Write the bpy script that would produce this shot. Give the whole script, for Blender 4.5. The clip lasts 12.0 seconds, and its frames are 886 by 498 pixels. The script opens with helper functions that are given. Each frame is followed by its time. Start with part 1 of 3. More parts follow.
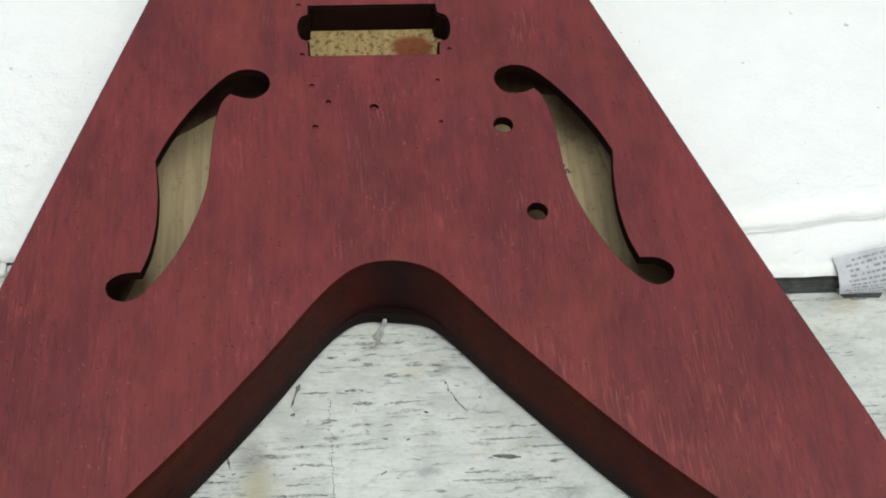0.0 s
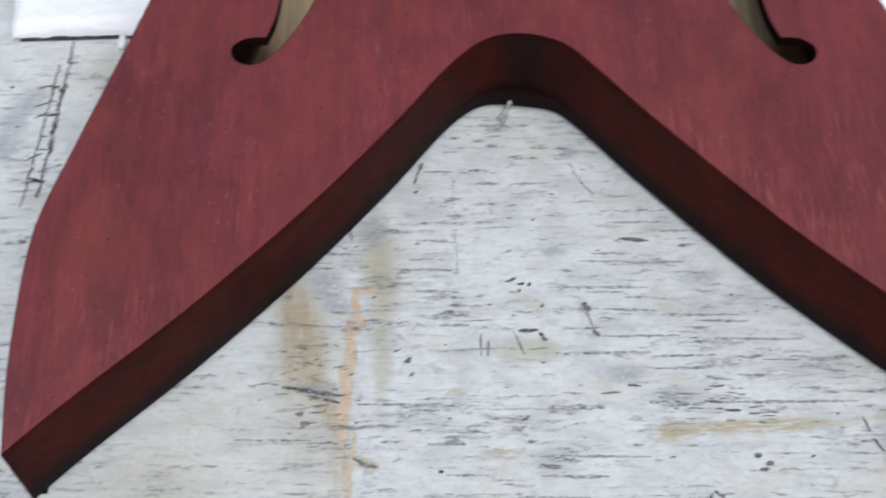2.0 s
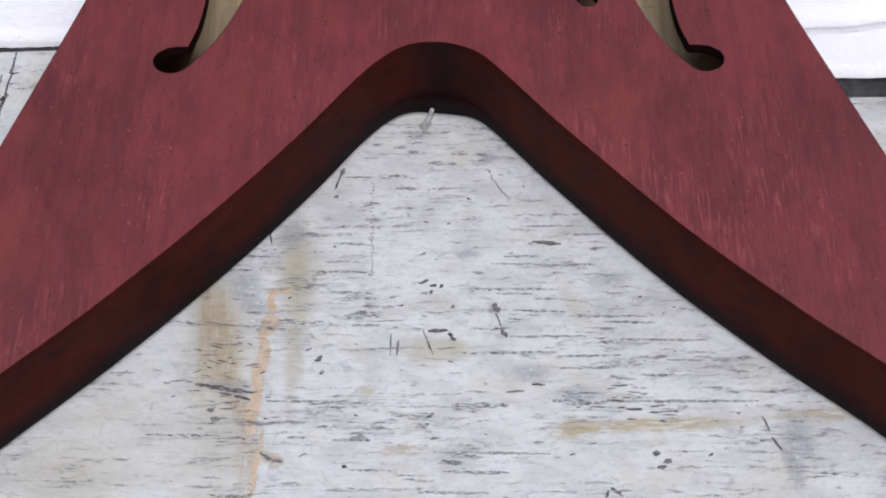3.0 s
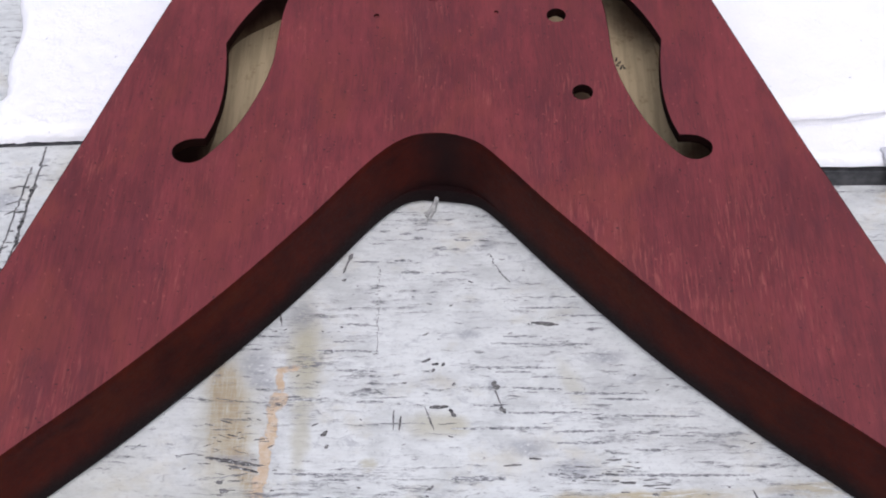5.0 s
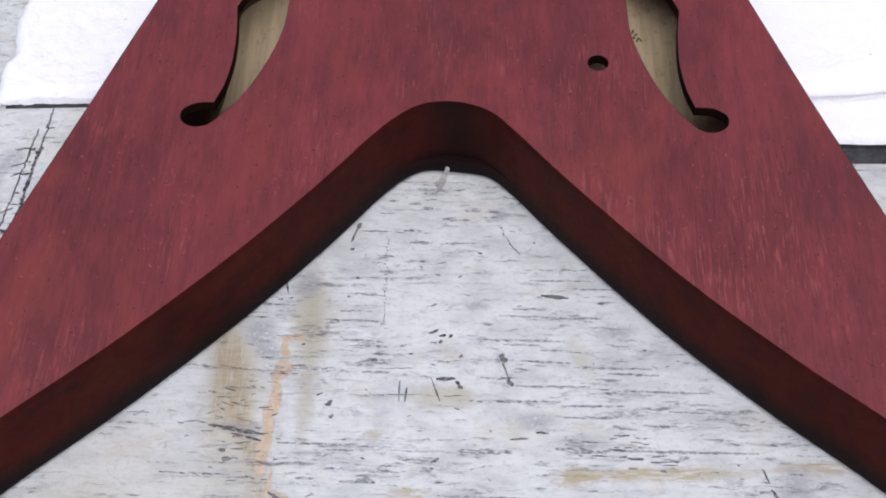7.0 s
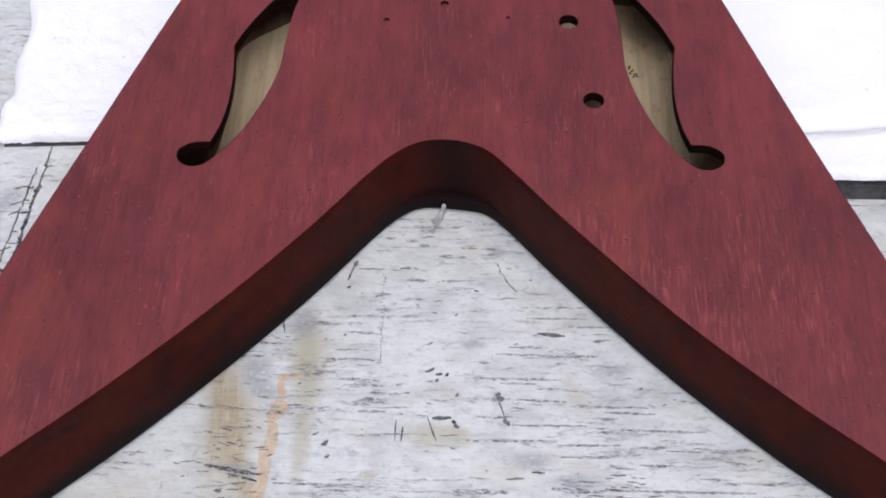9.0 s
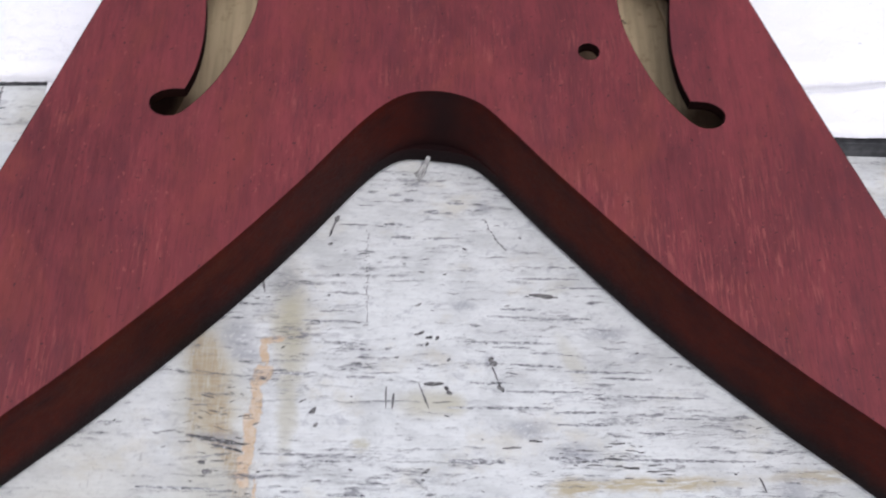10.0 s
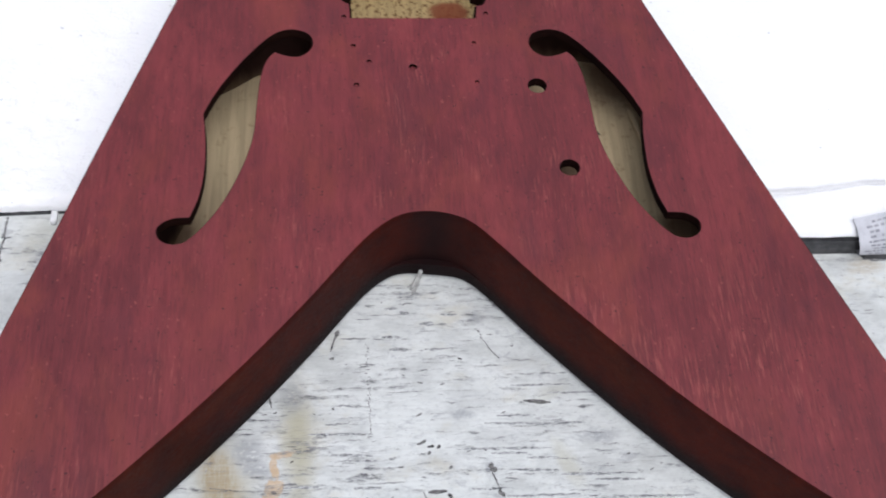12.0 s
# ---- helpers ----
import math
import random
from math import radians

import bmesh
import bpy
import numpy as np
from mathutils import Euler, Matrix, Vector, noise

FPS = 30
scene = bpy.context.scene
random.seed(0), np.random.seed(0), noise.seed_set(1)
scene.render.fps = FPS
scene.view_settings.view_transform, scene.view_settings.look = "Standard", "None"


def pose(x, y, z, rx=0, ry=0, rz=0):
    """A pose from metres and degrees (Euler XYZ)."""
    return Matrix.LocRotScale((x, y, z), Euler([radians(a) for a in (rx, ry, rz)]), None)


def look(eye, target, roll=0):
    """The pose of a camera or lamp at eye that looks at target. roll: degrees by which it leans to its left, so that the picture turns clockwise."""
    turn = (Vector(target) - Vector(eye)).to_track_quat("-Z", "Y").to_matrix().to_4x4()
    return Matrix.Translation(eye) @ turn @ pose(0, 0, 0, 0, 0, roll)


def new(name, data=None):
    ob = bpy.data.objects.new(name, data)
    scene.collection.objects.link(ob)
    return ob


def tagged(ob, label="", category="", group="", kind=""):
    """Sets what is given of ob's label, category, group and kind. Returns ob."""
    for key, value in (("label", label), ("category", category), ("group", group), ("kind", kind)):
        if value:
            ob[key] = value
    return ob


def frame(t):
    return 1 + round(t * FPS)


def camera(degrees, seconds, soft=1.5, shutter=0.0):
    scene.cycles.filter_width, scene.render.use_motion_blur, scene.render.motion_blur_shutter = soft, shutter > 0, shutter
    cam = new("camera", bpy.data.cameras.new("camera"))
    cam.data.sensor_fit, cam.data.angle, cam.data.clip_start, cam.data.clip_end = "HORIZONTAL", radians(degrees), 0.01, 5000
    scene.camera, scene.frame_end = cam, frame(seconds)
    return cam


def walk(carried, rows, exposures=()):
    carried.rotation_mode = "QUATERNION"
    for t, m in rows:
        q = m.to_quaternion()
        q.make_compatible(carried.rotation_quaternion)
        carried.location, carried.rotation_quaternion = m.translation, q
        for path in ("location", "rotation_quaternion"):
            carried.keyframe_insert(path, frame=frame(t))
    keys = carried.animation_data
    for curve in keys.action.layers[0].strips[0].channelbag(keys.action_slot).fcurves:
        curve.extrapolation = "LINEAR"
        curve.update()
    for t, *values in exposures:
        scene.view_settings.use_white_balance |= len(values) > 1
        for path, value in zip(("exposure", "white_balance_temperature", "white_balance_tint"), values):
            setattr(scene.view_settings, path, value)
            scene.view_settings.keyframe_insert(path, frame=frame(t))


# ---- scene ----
cam = camera(37.59, 12.0, soft=1.9, shutter=0.5)
# seconds, then x, y, z in metres and the Euler turn in degrees
ROWS = [
    (0, -0.0283, -0.3313, 0.5459, 34.502, -3.077, -4.176),
    (0.5, -0.0457, -0.3376, 0.5453, 34.888, -4.195, -4.193),
    (1, -0.0622, -0.3510, 0.5371, 34.590, -4.709, -5.013),
    (1.3, -0.0569, -0.3548, 0.5280, 32.882, -3.279, -5.502),
    (1.5, -0.0686, -0.3624, 0.5206, 31.582, -4.296, -6.288),
    (1.8, -0.0652, -0.3691, 0.5058, 30.654, -2.737, -4.447),
    (2, -0.0572, -0.3671, 0.5039, 29.728, -1.600, -1.300),
    (2.2, -0.0296, -0.3745, 0.5078, 29.571, 1.194, 0.088),
    (2.5, -0.0013, -0.3725, 0.5143, 29.288, 1.721, -0.425),
    (2.7, -0.0012, -0.3847, 0.5142, 31.047, 1.270, -0.814),
    (3, 0.0035, -0.3827, 0.5137, 30.641, 0.257, -0.094),
    (3.5, 0.0171, -0.3987, 0.5251, 33.752, 1.273, 2.461),
    (3.7, 0.0117, -0.3979, 0.5347, 33.739, -0.518, 0.680),
    (5.5, 0.0221, -0.4121, 0.5257, 36.043, 2.094, 0.924),
    (6, 0.0209, -0.4116, 0.5247, 35.846, 1.759, 1.714),
    (6.5, 0.0154, -0.4195, 0.5219, 36.061, 0.801, 0.997),
    (7, 0.0193, -0.4088, 0.5181, 34.839, 1.254, 1.951),
    (7.5, 0.0180, -0.4064, 0.5233, 35.523, 1.134, 2.325),
    (7.7, 0.0237, -0.4085, 0.5252, 36.456, 1.573, 2.467),
    (9.3, 0.0251, -0.3957, 0.5208, 35.206, 1.703, 1.956),
    (9.5, 0.0213, -0.3900, 0.5179, 34.740, 2.454, 3.768),
    (9.8, 0.0081, -0.3801, 0.5141, 32.963, 0.410, 2.566),
    (10, -0.0212, -0.3682, 0.5138, 31.664, -2.618, -0.247),
    (10.2, -0.0282, -0.3655, 0.5143, 31.967, -2.937, -1.591),
    (10.5, -0.0425, -0.3541, 0.5255, 31.806, -3.172, -3.689),
    (11, -0.0471, -0.3506, 0.5374, 32.074, -2.836, -4.216),
    (11.5, -0.0455, -0.3486, 0.5509, 32.922, -3.723, -4.678),
    (12, -0.0422, -0.3643, 0.5516, 34.559, -3.163, -3.131),
]
# the clip turns from a greenish to a slightly violet white in its first seconds
TINTS = [(0.0, -0.27, 6500, 0.5), (0.5, -0.28, 6170, 5.0), (1.0, -0.28, 6060, 7.0), (1.5, -0.20, 6020, 5.0), (2.0, -0.27, 6000, 10.5), (2.5, -0.42, 6120, 16.0), (3.0, -0.30, 6110, 17.0), (5.5, -0.20, 6080, 18.0), (7.5, -0.20, 6080, 18.0), (11.0, -0.17, 6110, 15.5), (12.0, -0.12, 6090, 12.5)]
walk(cam, [(t, pose(x, y, z, rx, ry, rz)) for t, x, y, z, rx, ry, rz in ROWS], TINTS)

# ---- light: a bright overcast sky, a little stronger from the right ----
SUN = Vector((0.10, -0.42, 0.90)).normalized()
world = bpy.data.worlds.new("overcast_sky")
scene.world = world
world.use_nodes = True
wn, wl = world.node_tree.nodes, world.node_tree.links
sky = wn.new("ShaderNodeTexSky")
sky.sky_type = "NISHITA"
sky.sun_disc = False
sky.sun_elevation = math.asin(SUN.z)
sky.sun_rotation = math.atan2(SUN.x, SUN.y)
sky.air_density, sky.dust_density, sky.ozone_density = 1.0, 4.0, 1.0
grey = wn.new("ShaderNodeHueSaturation")
grey.inputs["Saturation"].default_value = 0.35
wl.new(sky.outputs[0], grey.inputs["Color"])
wl.new(grey.outputs[0], wn["Background"].inputs["Color"])
wn["Background"].inputs["Strength"].default_value = 0.14
sun_data = bpy.data.lights.new("sun", "SUN")
sun_data.energy, sun_data.angle, sun_data.color = 1.8, radians(58), (1.0, 0.98, 0.95)
sun = new("sun", sun_data)
sun.matrix_world = look(SUN * 5, (0, 0, 0))

U = 0.00117  # metres to one unit of the drawings below
DEEP = 45.0  # the body's thickness in those units
BACK = 10.5  # the back plate's thickness


# ---- materials ----
class Mat:
    """A node material with a few short ways to add nodes."""

    def __init__(self, name, rough=0.6, spec=0.5):
        self.m = bpy.data.materials.new(name)
        self.m.use_nodes = True
        self.n, self.l = self.m.node_tree.nodes, self.m.node_tree.links
        self.bsdf = self.n["Principled BSDF"]
        self.bsdf.inputs["Roughness"].default_value = rough
        self.bsdf.inputs["Specular IOR Level"].default_value = spec
        self.co = self.n.new("ShaderNodeTexCoord").outputs["Object"]

    def put(self, socket, value):
        if isinstance(value, bpy.types.NodeSocket):
            self.l.new(value, socket)
        elif value is not None:
            socket.default_value = value

    def scaled(self, sx, sy, sz, at=None):
        node = self.n.new("ShaderNodeMapping")
        self.l.new(at or self.co, node.inputs["Vector"])
        node.inputs["Scale"].default_value = (sx, sy, sz)
        return node.outputs[0]

    def noise(self, vec, scale=1.0, detail=4.0, rough=0.55, warp=0.0, color=False):
        node = self.n.new("ShaderNodeTexNoise")
        self.put(node.inputs["Vector"], vec)
        for key, value in (("Scale", scale), ("Detail", detail), ("Roughness", rough), ("Distortion", warp)):
            node.inputs[key].default_value = value
        return node.outputs["Color" if color else "Fac"]

    def ramp(self, fac, lo, hi, a=0.0, b=1.0):
        node = self.n.new("ShaderNodeMapRange")
        node.interpolation_type = "SMOOTHSTEP"
        self.put(node.inputs[0], fac)
        for i, value in enumerate((lo, hi, a, b)):
            node.inputs[i + 1].default_value = value
        return node.outputs[0]

    def math(self, op, a, b=None):
        node = self.n.new("ShaderNodeMath")
        node.operation = op
        self.put(node.inputs[0], a)
        self.put(node.inputs[1], b)
        return node.outputs[0]

    def vec(self, op, a, b=None):
        node = self.n.new("ShaderNodeVectorMath")
        node.operation = op
        self.put(node.inputs[0], a)
        self.put(node.inputs[1], b)
        return node.outputs["Value" if op == "LENGTH" else "Vector"]

    def mix(self, fac, a, b):
        node = self.n.new("ShaderNodeMix")
        node.data_type = "RGBA"
        self.put(node.inputs["Factor"], fac)
        for key, value in ((6, a), (7, b)):
            self.put(node.inputs[key], (*value, 1) if isinstance(value, tuple) else value)
        return node.outputs[2]

    def bump(self, height, strength, depth=0.001):
        node = self.n.new("ShaderNodeBump")
        node.inputs["Strength"].default_value = strength
        node.inputs["Distance"].default_value = depth
        self.l.new(height, node.inputs["Height"])
        self.l.new(node.outputs[0], self.bsdf.inputs["Normal"])

    def done(self, color, rough=None):
        self.put(self.bsdf.inputs["Base Color"], (*color, 1) if isinstance(color, tuple) else color)
        self.put(self.bsdf.inputs["Roughness"], rough)
        return self.m


def dyed_wood(name, dark, mid, light, pores=1.0, rough=0.5, spec=0.45, blotch=0.0, figure=()):
    """Red-dyed wood, grain along y: fine fibres, short pores, pale flecks, broad cloudy tone."""
    m = Mat(name, rough, spec)
    sway = m.vec("ADD", m.co, m.vec("MULTIPLY", m.vec("SUBTRACT", m.noise(m.co, 9, 2, 0.5, 0, True), (0.5, 0.5, 0.5)), (0.006, 0, 0)))
    fibre = m.noise(m.scaled(900, 75, 800, sway), 1, 5, 0.62)
    broad = m.noise(m.scaled(24, 13, 26), 1, 4, 0.55)
    bands = m.noise(m.scaled(120, 45, 60, sway), 1, 4, 0.65, 0.6)
    streak = m.noise(m.scaled(230, 14, 200, sway), 1, 4, 0.6)
    tone = m.math("ADD", m.math("MULTIPLY", fibre, 0.28), m.math("ADD", m.math("MULTIPLY", broad, 0.30), m.math("ADD", m.math("MULTIPLY", bands, 0.22), m.math("MULTIPLY", streak, 0.20))))
    col = m.mix(m.ramp(tone, 0.36, 0.64), dark, mid)
    warm = m.ramp(m.noise(m.scaled(20, 11, 20, m.vec("ADD", m.co, (2.2, 5.1, 0))), 1, 4, 0.65, 0.4), 0.46, 0.70)
    col = m.mix(m.math("MULTIPLY", warm, 0.55), col, (mid[0] * 1.02, mid[1] * 1.25, mid[2] * 0.72))
    cool = m.ramp(m.noise(m.scaled(48, 17, 48, m.vec("ADD", m.co, (8.4, 1.3, 0))), 1, 4, 0.65, 0.3), 0.50, 0.72)
    col = m.mix(m.math("MULTIPLY", cool, 0.5), col, (dark[0] * 0.85, dark[1] * 1.0, dark[2] * 1.25))
    where = m.ramp(m.noise(m.scaled(34, 16, 34, m.vec("ADD", m.co, (4, 9, 0))), 1, 4, 0.65), 0.50, 0.70)
    for cx, cy, rx, ry, turn in figure:
        # stretches where the pale figure of the wood shows most
        oval = m.n.new("ShaderNodeMapping")
        oval.vector_type = "TEXTURE"
        m.l.new(m.vec("ADD", m.co, m.vec("MULTIPLY", m.vec("SUBTRACT", m.noise(m.co, 30, 3, 0.6, 0, True), (0.5, 0.5, 0.5)), (0.03, 0.03, 0))), oval.inputs["Vector"])
        oval.inputs["Location"].default_value = (cx * U, cy * U, 0)
        oval.inputs["Rotation"].default_value = (0, 0, radians(turn))
        oval.inputs["Scale"].default_value = (rx * U, ry * U, 1e3)
        where = m.math("MAXIMUM", where, m.ramp(m.vec("LENGTH", oval.outputs[0]), 1.3, 0.3))
    fleck = m.math("MULTIPLY", m.ramp(m.noise(m.scaled(800, 75, 800, sway), 1, 4, 0.65), 0.50, 0.68), where)
    col = m.mix(m.math("MULTIPLY", fleck, 0.33), col, light)
    dash_where = m.ramp(m.noise(m.scaled(26, 22, 26, m.vec("ADD", m.co, (1, 3, 0))), 1, 3, 0.6), 0.44, 0.64)
    dash = m.math("MULTIPLY", m.ramp(m.noise(m.scaled(560, 95, 560, m.vec("ADD", sway, (0.31, 0.17, 0))), 1, 3, 0.6), 0.56, 0.68), dash_where)
    col = m.mix(m.math("MULTIPLY", dash, 0.22), col, tuple(0.5 * c for c in dark))
    pore = m.ramp(m.noise(m.scaled(1700, 160, 1500, sway), 1, 2, 0.5), 0.62, 0.72)
    col = m.mix(m.math("MULTIPLY", pore, 0.45 * pores), col, tuple(0.4 * c for c in dark))
    pin = m.ramp(m.noise(m.co, 560, 1, 0.5), 0.735, 0.755)
    col = m.mix(m.math("MULTIPLY", pin, 0.8 * pores), col, tuple(0.2 * c for c in dark))
    glint = m.ramp(m.noise(m.scaled(620, 420, 600, m.vec("ADD", m.co, (3.7, 6.1, 0))), 1, 1, 0.5), 0.73, 0.76)
    col = m.mix(m.math("MULTIPLY", glint, 0.3 * pores), col, light)
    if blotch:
        # black dye in uneven blotches on the sawn side, and extra black in the notch
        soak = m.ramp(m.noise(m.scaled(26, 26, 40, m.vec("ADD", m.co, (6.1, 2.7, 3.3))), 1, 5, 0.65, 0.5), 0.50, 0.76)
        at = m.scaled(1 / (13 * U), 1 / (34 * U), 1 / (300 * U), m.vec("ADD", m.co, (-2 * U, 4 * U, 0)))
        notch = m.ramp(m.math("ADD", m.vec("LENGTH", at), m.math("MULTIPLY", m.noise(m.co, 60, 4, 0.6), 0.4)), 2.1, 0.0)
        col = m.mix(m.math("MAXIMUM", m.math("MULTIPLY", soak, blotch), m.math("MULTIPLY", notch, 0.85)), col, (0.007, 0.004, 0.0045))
        # shade low on the side, put into the colour with a ragged upper limit
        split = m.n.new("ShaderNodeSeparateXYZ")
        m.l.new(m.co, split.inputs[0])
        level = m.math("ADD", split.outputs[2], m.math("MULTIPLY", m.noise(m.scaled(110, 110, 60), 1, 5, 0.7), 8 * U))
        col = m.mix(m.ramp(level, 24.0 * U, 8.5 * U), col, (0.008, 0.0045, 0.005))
    m.bump(m.math("SUBTRACT", fibre, m.math("MULTIPLY", pore, 0.6)), 0.2, 0.0005)
    return m.done(col, m.ramp(fibre, 0.3, 0.7, rough - 0.06, rough + 0.1))


RED_TOP = dyed_wood("red_dyed_mahogany", (0.098, 0.0130, 0.0156), (0.203, 0.0300, 0.0335), (0.42, 0.120, 0.090), 1.0, 0.40, 0.62, figure=((75, -62, 80, 15, -46), (120, -60, 16, 34, 0)))
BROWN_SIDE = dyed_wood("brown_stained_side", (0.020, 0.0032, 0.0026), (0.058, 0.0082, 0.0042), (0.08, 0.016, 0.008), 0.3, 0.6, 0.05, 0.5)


def pale_wood(name, base, spots, spot_col, spot_scale, dye_and_shade=False, rare=0.57, spill=None):
    m = Mat(name, 0.75, 0.25)
    grain = m.noise(m.scaled(350, 20, 350), 1, 4, 0.6)
    col = m.mix(m.ramp(grain, 0.35, 0.65), tuple(0.78 * c for c in base), base)
    spot = m.ramp(m.noise(m.scaled(spot_scale, spot_scale, spot_scale), 1, 5, 0.7), rare, rare + 0.09)
    col = m.mix(m.math("MULTIPLY", spot, spots), col, spot_col)
    if spill:
        # red-brown dye spilled in one corner
        x, y, r = spill
        at = m.scaled(1 / (r * U), 1 / (r * 0.8 * U), 0, m.vec("SUBTRACT", m.co, (x * U, y * U, 0)))
        dark_mask = m.ramp(m.math("ADD", m.vec("LENGTH", at), m.math("MULTIPLY", m.noise(m.co, 190, 5, 0.65), 0.9)), 1.45, 1.05)
        col = m.mix(m.math("MULTIPLY", dark_mask, 0.9), col, (0.15, 0.035, 0.014))
    if dye_and_shade:
        # brown dye under the holes, with shade of the hollows' ends painted in
        for x, y, r in ((-110, 14, 13), (113, 14, 12), (64, 47, 15), (97, 103, 23)):
            at = m.scaled(1 / (r * U), 1 / (r * U), 0, m.vec("SUBTRACT", m.co, (x * U, y * U, 0)))
            dark_mask = m.ramp(m.math("ADD", m.vec("LENGTH", at), m.math("MULTIPLY", m.noise(m.co, 120, 4, 0.6), 0.5)), 1.5, 0.7)
            col = m.mix(m.math("MULTIPLY", dark_mask, 0.8), col, (0.10, 0.05, 0.03))
    m.bump(grain, 0.2, 0.0005)
    return m.done(col)


def hollow_wall():
    """Bare inner wall with shade painted plum-brown over its upper part."""
    m = Mat("top_shaded_hollow_wall", 0.75, 0.1)
    split = m.n.new("ShaderNodeSeparateXYZ")
    m.l.new(m.co, split.inputs[0])
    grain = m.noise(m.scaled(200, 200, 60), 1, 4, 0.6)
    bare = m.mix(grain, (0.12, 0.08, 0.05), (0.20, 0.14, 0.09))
    # the dark tone is the shade under the top plate, put into the colour
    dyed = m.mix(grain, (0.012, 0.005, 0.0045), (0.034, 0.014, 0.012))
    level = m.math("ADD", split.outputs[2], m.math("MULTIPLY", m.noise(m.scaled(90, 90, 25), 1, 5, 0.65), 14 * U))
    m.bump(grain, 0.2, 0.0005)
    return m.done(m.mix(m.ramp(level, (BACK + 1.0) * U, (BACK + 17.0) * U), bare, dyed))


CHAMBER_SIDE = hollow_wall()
CHAMBER = pale_wood("bare_chamber_plywood", (0.53, 0.42, 0.26), 0.4, (0.22, 0.14, 0.07), 190, True)
CAVITY = pale_wood("bare_cavity_floor", (0.36, 0.26, 0.12), 0.85, (0.10, 0.045, 0.015), 380, rare=0.515, spill=(15, 127, 11))
# red-brown dye taken almost to black: the holes' shade is in the colour
SHADED_HOLE_SIDE = dyed_wood("shaded_red_brown_wall", (0.005, 0.002, 0.0018), (0.014, 0.0045, 0.0035), (0.03, 0.01, 0.007), 0.3, 0.65, 0.05)


def snow_material():
    m = Mat("granular_white_snow", 0.8, 0.3)
    a = m.noise(m.co, 420, 4, 0.65)
    b = m.noise(m.co, 60, 3, 0.5)
    speck = m.ramp(m.noise(m.co, 190, 1, 0.5), 0.775, 0.80)
    col = m.mix(b, (0.88, 0.885, 0.90), (0.93, 0.93, 0.935))
    m.bump(m.math("ADD", a, b), 0.5, 0.002)
    return m.done(m.mix(m.math("MULTIPLY", speck, 0.5), col, (0.3, 0.3, 0.3)))


SNOW = snow_material()


